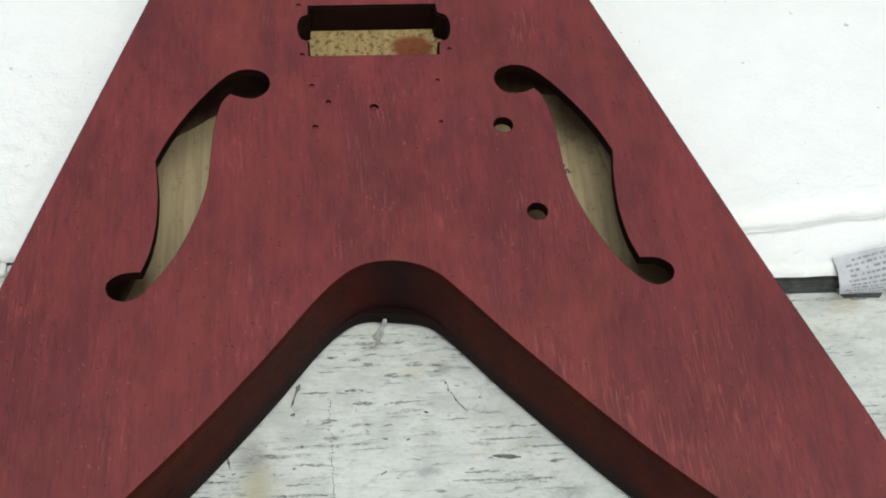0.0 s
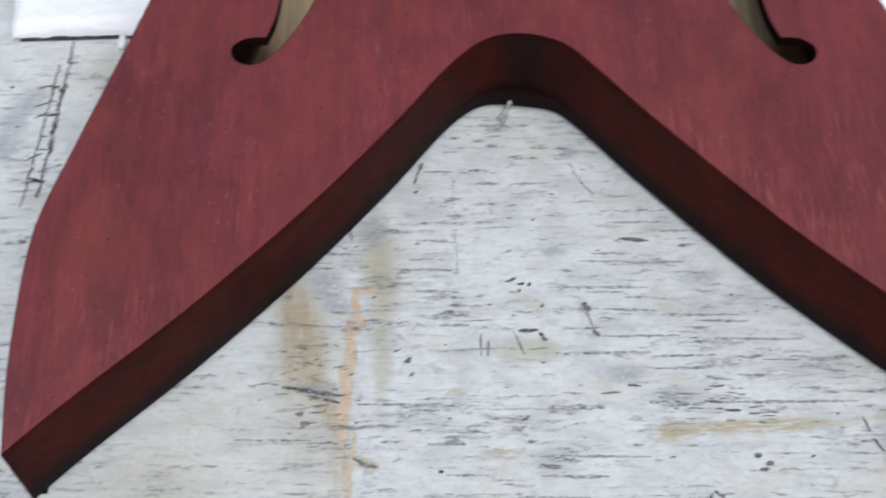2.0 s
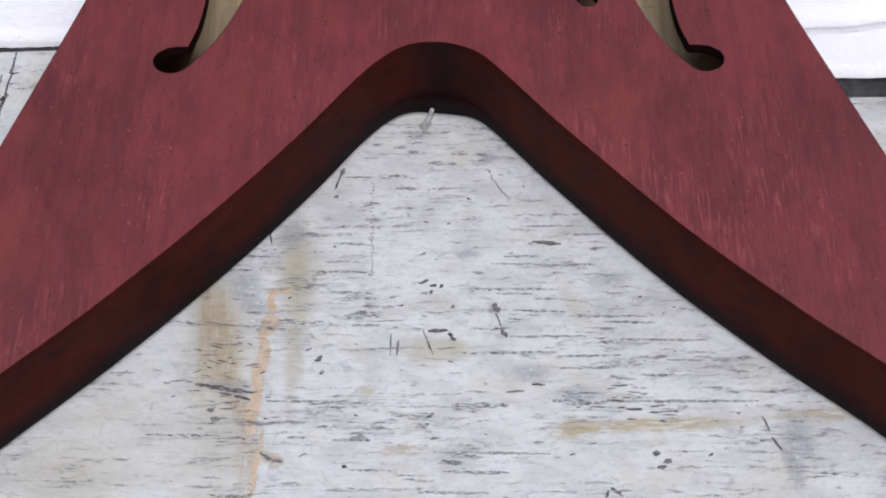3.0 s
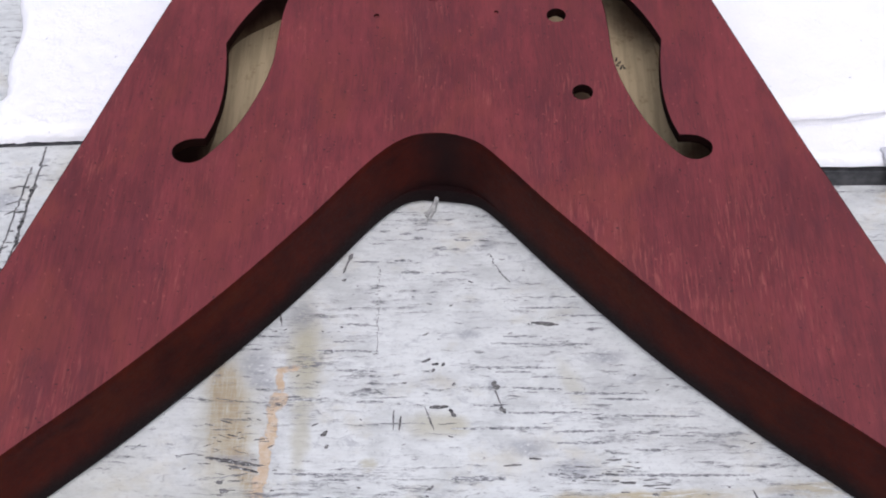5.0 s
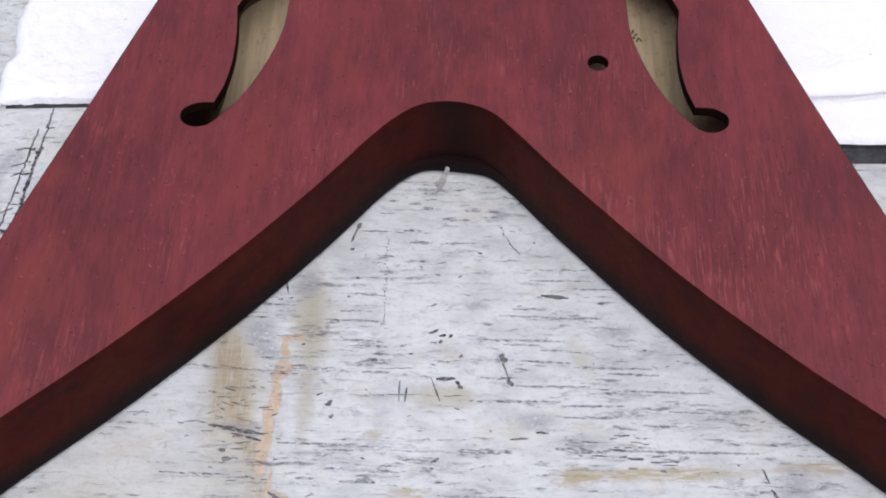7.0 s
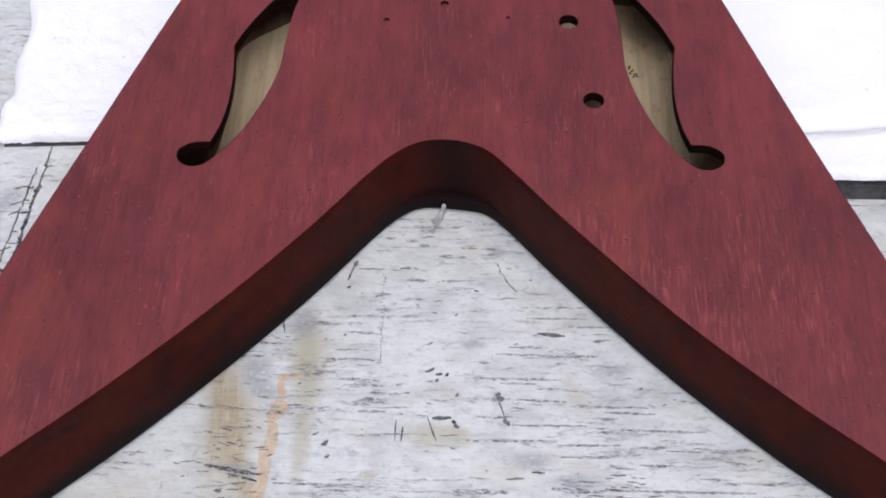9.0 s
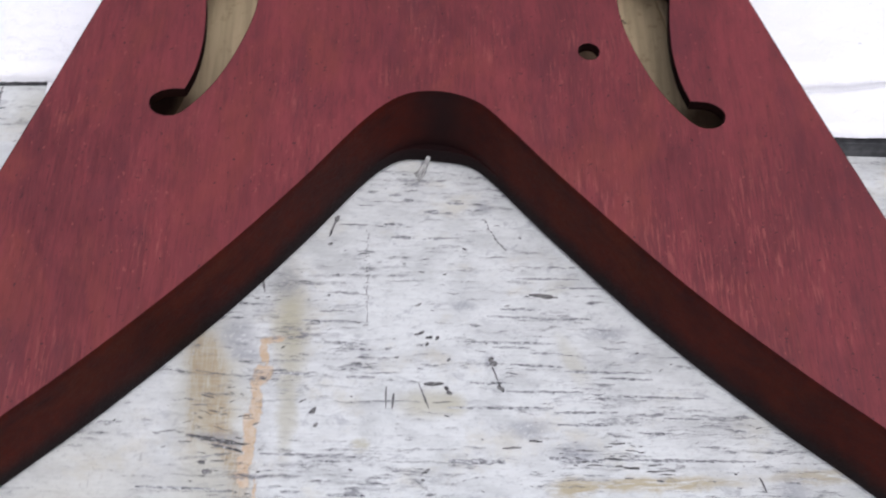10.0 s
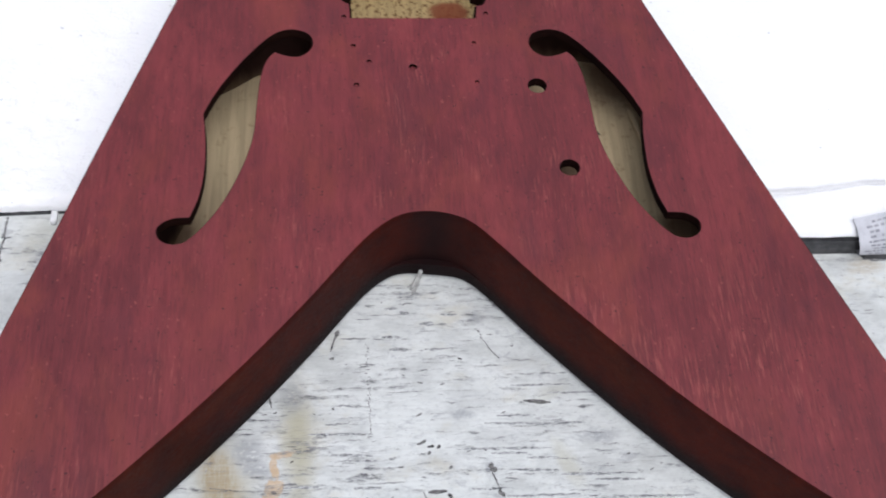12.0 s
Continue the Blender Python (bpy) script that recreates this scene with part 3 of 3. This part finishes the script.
for x, y, r in SCREWS:
    part("hole_bottom", slab(ring(x, y, r * 0.88, 10), [], DEEP - 4.5, DEEP - 0.75 * r), RED_TOP, guitar, "dark red bottom of a small screw hole", 0)
# a pale raised strip added in place of a lit sliver of inner wall
sliver = curve_through([(97.0, 80.0), (99.6, 78.0), (101.4, 68.0), (101.2, 62.0), (99.8, 66.0)], step=4)
part("lit_strip", slab(sliver, [], BACK + 0.5, BACK + 3.0, 0.4), CHAMBER, guitar, "pale strip added for a lit sliver of the hollow's wall")
cavities = [chamber(-1), chamber(1), pickup]
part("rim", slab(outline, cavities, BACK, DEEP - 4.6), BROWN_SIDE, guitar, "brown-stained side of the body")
# the lower edge, painted dark as shade, stands a little proud under the notch
back_outline = [Vector((p.x, p.y - 2.9 * math.exp(-(((p.x - 1.0) / 13.0) ** 2)))) if p.y > -40 and abs(p.x) < 40 else p for p in outline]
part("back_plate", slab(back_outline, [], 0.0, BACK, 0, 0, 4.0), BROWN_SIDE, guitar, "back with a rounded edge, blackened by painted shade")
for side in (-1, 1):
    part("chamber_wall", slab(grown(chamber(side), -0.05), [grown(chamber(side), -0.6)], BACK + 0.7, DEEP - 4.7), CHAMBER_SIDE, guitar, "wall inside the hollow body, its upper part darkened by painted shade")
    part("chamber_floor", slab(grown(chamber(side), -0.3), [], BACK, BACK + 0.6), CHAMBER, guitar, "bare pale plywood inside the hollow body")
part("cavity_floor", slab(grown(pickup, -0.15), [], BACK + 0.05, DEEP - 15.5), CAVITY, guitar, "bare yellowish plywood floor of the pickup cavity")
liner = grown(pickup, -0.05)
part("cavity_wall", slab(liner, [grown(pickup, -0.7)], DEEP - 15.4, DEEP - 1.2), SHADED_HOLE_SIDE, guitar, "red-brown wall of the pickup cavity, darkened by painted shade")

# ---- snow and the dark boards under it ----


def eased(d, r):
    """A rounded shoulder: 0 at the edge, 1 from r inwards."""
    s = min(max(d / r, 0.0), 1.0)
    return math.sqrt(1 - (1 - s) ** 2)


def sheet(nx, ny, place):
    """A skin of nx by ny cells from place(u, v), with an underside closing it."""
    bm = bmesh.new()
    grid = [[bm.verts.new(Vector(place(i / nx, j / ny)) * U) for i in range(nx + 1)] for j in range(ny + 1)]
    for j in range(ny):
        for i in range(nx):
            bm.faces.new((grid[j][i], grid[j][i + 1], grid[j + 1][i + 1], grid[j + 1][i]))
    border = grid[0] + [r[-1] for r in grid[1:]] + grid[-1][-2::-1] + [r[0] for r in grid[-2:0:-1]]
    low = min(v.co.z for v in border)
    base = [bm.verts.new((v.co.x, v.co.y, low)) for v in border]
    for i in range(len(border)):
        j = (i + 1) % len(border)
        if (border[i].co - base[i].co).length > 1e-7 or (border[j].co - base[j].co).length > 1e-7:
            bm.faces.new((border[i], border[j], base[j], base[i]))
    return bm


def lumps(x, y, scale, seed):
    return noise.fractal(Vector((x / scale, y / scale, seed)), 1.0, 2.0, 3)


def snow_left(u, v):
    v = v**1.8
    y = 33.8 - 2.4 * (1 - u) * (1 - v) + v * 250 + (1 - v) * (0.9 * lumps(u * 40, 0, 5, 2.0) + 0.5 * lumps(u * 40, 0, 1.3, 6.0))
    left = -206.5 - 1.5 * math.sin(v * 40) - max(0, y - 90) * 0.09 + 1.2 * lumps(y, 0, 9, 4.0)
    right = outer_x(y, -1) - 0.6
    u = u**1.5
    x = left + (right - left) * u
    h = 8.5 * eased((y - 33.0 + 2.4 * (1 - u) * (1 - v)), 6.5) * eased((x - left) + 0.4, 6.0)
    return x, y, 1.4 + max(h, 0) + 0.7 * lumps(x, y, 6, 1.0) * min(1, h / 4) + 1.2 * lumps(x, y, 40, 7.0) * min(1, h / 6)


def fold_at(x):
    """The front of the upper layer of snow."""
    return 30.2 + max(0, x - 175) * 0.16 + 1.1 * math.sin(x / 13.0) + 0.9 * lumps(x, 0, 12, 9.0)


def snow_right(u, v):
    v = v**1.7
    front = 7.2 + 0.5 * lumps(u * 60, 0, 6, 3.0)
    y = front + v * 260
    x0 = outer_x(y, 1) + 0.6
    x = x0 + (330 - x0) * u
    h = 7.0 * eased(y - front + 0.5, 5.0)
    dip = -4.0 * math.exp(-(((y - fold_at(x) - 1.0) / 2.2) ** 2))
    return x, y, 9.4 + h + dip + 0.5 * lumps(x, y, 7, 5.0) * min(1, h / 4) + 0.7 * lumps(x, y, 45, 6.0)


def snow_upper(u, v):
    """A second layer with a rounded, slightly undercut front."""
    x_far = outer_x(30 + v * 240, 1) + 0.6
    x = x_far + (330 - x_far) * u
    fold = fold_at(x)
    if v < 0.3:
        a = v / 0.3 * math.pi * 0.5
        y, z = fold + 5.5 * (1 - math.sin(min(a * 2.0, math.pi / 2))) if a < math.pi / 4 else fold, 0.0
        if a < math.pi / 4:
            z = 0.9 * (1 - math.cos(a * 2.0))
        else:
            b = (a - math.pi / 4) * 2.0
            y, z = fold + 9.0 * (1 - math.cos(b)), 0.9 + 7.5 * math.sin(b)
    else:
        w = ((v - 0.3) / 0.7) ** 1.6
        y, z = fold + 9.0 + w * 220, 8.4
    x = max(x, outer_x(y, 1) + 0.6)
    return x, y, 15.9 + z + 0.5 * lumps(x, y, 8, 2.5) * min(1, z / 5) + 0.8 * lumps(x, y, 45, 3.5) * min(1, z / 8)


tagged(part("snow_patch", sheet(70, 110, snow_left), SNOW, smooth=60), "thick bright white snow with granular rounded edge beside the guitar body", "snow", "snow on the table")
tagged(part("snow_patch", sheet(80, 150, snow_right), SNOW, smooth=60), "thick white snow lying on a dark board", "snow", "snow on the table")
tagged(part("snow_patch", sheet(80, 130, snow_upper), SNOW, smooth=60), "second thick layer of white snow with a soft rolled edge", "snow", "snow on the table")


step_board = [(outer_x(6.4, 1) + 0.5, 6.4), (194.0, 6.4), (196.0, 3.6), (212, 2.8), (214, 6.4), (320, 6.4), (320, 280), (outer_x(280, 1) + 0.5, 280)]
tagged(part("board", slab([Vector(p) for p in step_board], [], 0.0, 9.3, 0.3), DARK), "thin dark grey board under the snow", "board", "boards under the snow")
sheet_edge = [Vector(p) for p in ((outer_x(34.4, -1) - 0.5, 34.4), (-204, 31.9), (-204, 280), (outer_x(280, -1) - 0.5, 280))]
tagged(part("board", slab(sheet_edge, [], 0.0, 1.4, 0.3), DARK), "thin dark sheet under the snow", "board", "boards under the snow")


# ---- paint chips and scratches: bare grey wood where the paint has come off ----
rng = random.Random(7)


def flake(bm, x, y, length, width, turn, z=0.12):
    """A ragged thin flake of bare wood, flush on the paint: stations along it, torn edges."""
    n = max(5, int(length * 0.8))
    c, q = math.cos(radians(turn)), math.sin(radians(turn))
    sway, top_row, low_row = 0.0, [], []
    for k in range(n + 1):
        s = k / n
        wide = width * 0.5 * (0.25 + 0.75 * math.sin(math.pi * min(max(s, 0.04), 0.96)) ** 0.6)
        sway += rng.uniform(-0.12, 0.12) * min(width, 5.0 * width / length)
        px = (s - 0.5) * length + rng.uniform(-0.2, 0.2) * length / n
        for row, sign in ((top_row, 1), (low_row, -1)):
            py = sway + sign * wide * rng.uniform(0.45, 1.2)
            row.append(((x + px * c - py * q) * U, (y + px * q + py * c) * U))
    outline_pts = top_row + low_row[::-1]
    up = [bm.verts.new((a, b, z * U)) for a, b in outline_pts]
    dn = [bm.verts.new((a, b, -0.2 * U)) for a, b in outline_pts]
    m = len(up)
    for k in range(n):
        bm.faces.new((up[k], up[k + 1], up[m - 2 - k], up[m - 1 - k]))
    for k in range(m):
        bm.faces.new((up[k], up[(k + 1) % m], dn[(k + 1) % m], dn[k]))


for x, y, length, width, turn in (
    (-6.0, -81.4, 4.2, 2.0, 28), (-2.4, -83.2, 2.6, 1.6, 10), (0.8, -83.6, 2.0, 1.4, 60), (-3.4, -86.3, 1.8, 1.4, 80), (-6.6, -69.2, 2.8, 1.0, 24), (-14.6, -91.8, 2.0, 1.0, 10), (5.0, -92.6, 1.6, 1.4, 70),
    (4.8, -105.6, 4.2, 1.9, -55), (-0.6, -102.8, 7.0, 1.8, 2), (22.0, -93.2, 4.2, 3.0, -60), (23.0, -99.5, 9, 0.9, -70), (24.3, -104.4, 3.6, 2.0, -50), (-39.6, -30.6, 4, 2.0, 72), (-41.0, -35.6, 7, 1.3, 72), (-41.6, -42.0, 2, 1.4, 40),
    (42.2, -64.3, 11, 2.0, -4), (-45.4, -114.2, 3.4, 2.2, 48), (-43.9, -119.9, 2, 1.7, 40), (-49.0, -110.6, 3, 0.7, 30)):
    bm = bmesh.new()
    flake(bm, x, y, length, width, turn)
    part("paint_chip", bm, BARE, top, smooth=0)
for x, y, length, width, turn in (
    (-83.6, -135.4, 2.6, 2.0, 0), (-81.6, -138.8, 3.4, 2.4, -10), (-79.6, -126.4, 22, 2.0, -9), (-75.0, -129.6, 12, 1.4, -14), (77.8, -152.6, 2.8, 2.2, 10), (79.2, -157.4, 3.4, 1.9, 20), (81.6, -156.2, 3.0, 3.0, 0),
    (59.3, -167.6, 3, 1.6, 70), (62.2, -166.6, 4.4, 1.9, -35), (118.6, -141, 6, 0.9, -70), (121.4, -149.0, 6, 1.2, -60), (-3.6, -137.4, 3.4, 1.6, 40), (-34.0, -157.4, 1.8, 1.8, 0), (-61.8, -153.6, 7, 1.6, -35), (-57.6, -154.6, 3.6, 1.4, 0),
    (-66.4, -61.5, 6.5, 1.0, -80), (-18.2, -108.6, 9, 0.8, 88), (-15.8, -110.0, 6, 1.1, 86), (-4.4, -107.6, 11, 0.8, -70)):
    bm = bmesh.new()
    flake(bm, x, y, length, width, turn)
    part("paint_chip", bm, BARE, top, smooth=0)
# long cracks where the paint has lifted along the grain
for x, y, length, width in (
    (44, -56.6, 25, 0.9), (57, -60.5, 21, 0.9), (33, -70.6, 16, 1.0), (34, -74.0, 28, 0.9), (54, -74.4, 14, 0.9), (27, -85.0, 38, 1.0), (29, -87.2, 14, 0.9), (42, -89.5, 13, 0.9), (37, -94.6, 18, 1.1), (64, -97.0, 30, 1.0), (72, -99.6, 20, 1.0),
    (21, -102.2, 16, 1.1), (41, -105.4, 29, 1.1), (83, -107.0, 35, 1.0), (24, -112.2, 40, 1.0), (56, -113.6, 24, 1.0), (55, -118.6, 20, 1.1), (82, -121.6, 11, 1.0), (92, -115.6, 15, 0.8), (88, -132.2, 58, 1.1), (51, -132.2, 19, 2.0), (15, -133.6, 21, 2.2)):
    bm = bmesh.new()
    flake(bm, x, y, length, width * 1.25, rng.uniform(-2.5, 1.0))
    part("grain_crack", bm, WORN, top, smooth=0)
for x, y, length, width in (
    (-38, -77.0, 26, 1.0), (-34, -86.4, 16, 1.1), (-28, -89.0, 10, 0.9), (-54, -99.6, 14, 1.1), (-28, -100.6, 11, 1.3), (-46, -132.0, 34, 1.1), (-39, -134.2, 10, 1.0), (19, -152.2, 42, 1.0), (9, -153.6, 10, 1.6), (13, -159.5, 23, 1.2), (5, -167.0, 25, 1.1),
    (-51, -146.0, 8, 1.2), (-32, -147.0, 14, 1.3), (-25, -158.6, 15, 0.9), (-92, -145.0, 28, 0.9), (-118, -120.0, 9, 0.9), (-16.4, -18.8, 6, 1.4), (-10.6, -20.6, 4, 1.6), (-16, -32.6, 9, 1.2), (-13.6, -38.6, 8, 1.6), (8, -21.6, 7, 1.2), (-1.4, -26.6, 6, 1.8), (1.0, -39.0, 7, 1.0)):
    bm = bmesh.new()
    flake(bm, x, y, length, width * 1.25, rng.uniform(-3.0, 1.0))
    part("grain_crack", bm, WORN, top, smooth=0)
bm = bmesh.new()
for k in range(9):
    flake(bm, 20.0 + k * 0.9 + rng.uniform(-0.4, 0.4), -30.5 - k * 1.6, rng.uniform(1.0, 2.2), 0.8, -60)
for k in range(26):
    flake(bm, -27.0 + 0.03 * k + rng.uniform(-0.6, 0.6), -36 - k * 1.7, rng.uniform(0.8, 2.2), 0.35, rng.choice((85, 88, 10)))
# two long scratches beside the body, and the cross cuts between them
for k in range(34):
    s = k / 33
    flake(bm, -182.4 - 5.0 * s**1.2 + rng.uniform(-0.3, 0.3), 31 - 74 * s, rng.uniform(2.2, 4.6), rng.uniform(0.8, 2.8 if 0.3 < s < 0.75 else 1.4), 86 + rng.uniform(-4, 4))
for k in range(30):
    s = k / 29
    flake(bm, -186.6 - 6.5 * s + rng.uniform(-0.25, 0.25), 19 - 66 * s, rng.uniform(2.2, 4.0), rng.uniform(0.7, 1.2), 84.5 + rng.uniform(-3, 3))
for k in range(13):
    flake(bm, -187.5 - 0.2 * k + rng.uniform(-2.5, 2.5), rng.choice((8, -2, -18, -27, -34, -39)) + rng.uniform(-4, 4), rng.uniform(3, 8), rng.uniform(0.5, 1.5), rng.uniform(-40, 30))
for k in range(70):
    flake(bm, rng.uniform(-120, 160), rng.uniform(-185, -20), rng.uniform(0.8, 2.6), rng.uniform(0.35, 0.8), rng.uniform(-30, 30))
for k in range(40):
    flake(bm, -80 + rng.gauss(0, 8), -119 + rng.gauss(0, 13), rng.uniform(1.0, 6.0), rng.uniform(0.25, 0.6), rng.uniform(-20, 20))
for k in range(24):
    flake(bm, rng.gauss(62, 18), -133 + rng.gauss(0, 5), rng.uniform(1.5, 7), rng.uniform(0.4, 1.1), rng.uniform(-6, 6))
for k in range(30):
    flake(bm, rng.uniform(-240, -175), rng.uniform(-110, 30), rng.uniform(1.0, 3.5), rng.uniform(0.5, 1.2), rng.uniform(-15, 15))
part("small_flaking", bm, BARE, top, "grey bare wood where the paint has flaked", 0, "stuff")

# ---- small things on the table ----
splinter = thing("splinter", "frayed pale splinter lying at the crotch of the guitar body", "splinter")
for strand in (
    [(-2.6, -1.6, 8.0), (-3.4, -3.0, 4.6), (-4.8, -4.8, 2.0), (-6.2, -7.0, 1.1), (-7.6, -9.6, 0.9)],
    [(-2.2, -1.8, 7.4), (-2.8, -3.2, 4.0), (-4.0, -5.2, 1.6), (-4.6, -7.6, 0.7), (-5.8, -10.4, 0.6)],
    [(-3.2, -2.4, 6.4), (-4.4, -4.2, 2.6), (-6.4, -6.6, 0.8), (-8.6, -8.2, 0.6)],
    [(-4.6, -5.4, 1.4), (-6.6, -8.6, 0.6), (-6.9, -12.0, 0.5)],
):
    part("strand", tube(strand, 0.6 if len(strand) == 5 else 0.35, 6), PALE, splinter)
bm = box(-163.4 * U, -160.8 * U, 27.2 * U, 34.2 * U, 0.0, 2.4 * U, 0.4 * U)
for v in bm.verts:
    if v.co.z > 1.2 * U:
        v.co.y += 0.8 * U
tagged(part("scrap", bm, WHITE), "small white scrap beside the guitar body", "scrap")

cable = thing("cord", "frayed grey cord with a bare black wire end on the table", "cord")
fray = curve_through([(-262, 92), (-244, 72), (-234, 64), (-229, 60.5), (-225.6, 57), (-225.4, 53), (-222, 49.6), (-218.4, 47.2)], closed=False, step=4)
part("sleeve", tube([(p.x, p.y, 1.5) for p in fray], 1.2), CORD, cable, "grey frayed sleeve")
part("knot", tube([(-226.5, 58.5, 2.0), (-223.5, 58.6, 2.6), (-221.8, 57.2, 1.8)], 1.0), CORD, cable)
bare_end = curve_through([(-218.4, 47.2), (-218.2, 42.5), (-219.6, 38.4), (-224.4, 27.0), (-232, 12), (-246, -6)], closed=False, step=4)
part("wire", tube([(p.x, p.y, 0.8) for p in bare_end], 0.75), WIRE, cable, "thin black wire")

# a curled printed paper wrapper on the dark board's edge
wrapper = thing("paper_wrapper", "curled white paper wrapper with rows of grey print", "paper")
FOLD = curve_through([(8.5, 2.6), (5.4, 3.0), (3.7, 5.6), (3.7, 9.4), (4.6, 13.2), (7.6, 17.0), (11.6, 19.4), (15.0, 20.0)], closed=False, step=5)


def on_roll(s, a, extra=0.0):
    """A place on the curl: s along it from 0 to 1, a across it from its low front to its far top."""
    k = min(a, 0.9999) * (len(FOLD) - 1)
    i = int(k)
    p, d = FOLD[i].lerp(FOLD[i + 1], k - i), (FOLD[i + 1] - FOLD[i]).normalized()
    big = 0.92 + 0.52 * s
    y, z = 4.4 + (p.x - 4.4) * big - d.y * extra, 2.0 + (p.y - 2.0) * big + d.x * extra
    ripple = 0.35 * math.sin(5 * a + 9 * s)
    lean = 3.2 * (a - 0.2) if a > 0.2 else 0.0
    return Vector((192.6 + 58 * s - lean * (1 - s) * 2.0, y - 1.7 + 1.2 * s, z + ripple)) * U


bm = bmesh.new()
NS, NA = 16, 30
for skin in (0.0, -0.35):
    vs = [[bm.verts.new(on_roll(i / NS, j / NA, skin)) for j in range(NA + 1)] for i in range(NS + 1)]
    for i in range(NS):
        for j in range(NA):
            bm.faces.new((vs[i][j], vs[i + 1][j], vs[i + 1][j + 1], vs[i][j + 1]))
part("sheet", bm, PAPER, wrapper, "thin curled white paper")
bm = bmesh.new()
for row in range(9):
    a = 0.30 + row * 0.068
    s = 0.04 + rng.uniform(0, 0.05)
    while s < 0.92:
        w = rng.uniform(0.012, 0.05)
        if rng.random() < 0.86:
            steps = 3
            lo = [bm.verts.new(on_roll(s + w * k / steps, a + 0.15 * (s + w * k / steps), 0.14)) for k in range(steps + 1)]
            hi = [bm.verts.new(on_roll(s + w * k / steps, a + 0.15 * (s + w * k / steps) + 0.03, 0.14)) for k in range(steps + 1)]
            for k in range(steps):
                bm.faces.new((lo[k], lo[k + 1], hi[k + 1], hi[k]))
        s += w + rng.uniform(0.006, 0.016)
part("print", bm, INK, wrapper, "rows of small grey print", 0, "stuff")

# dark scribble inside the hollow, on the bare floor
bm = bmesh.new()
for dx, dy, length, turn in ((-1.0, 3.0, 2.6, 75), (0.2, 1.2, 2.0, 50), (-0.6, -0.6, 1.8, -30), (1.6, -1.0, 1.6, 20), (0.6, -2.4, 1.8, 70), (2.4, -2.2, 1.6, -50)):
    flake(bm, 80.0 + dx, 69.6 + dy, length, 1.0, turn, BACK + 0.75)
for v in bm.verts:
    if v.co.z < 0:
        v.co.z = (BACK + 0.5) * U
part("pencil_mark", bm, WIRE, guitar, "small dark pencil scribble")
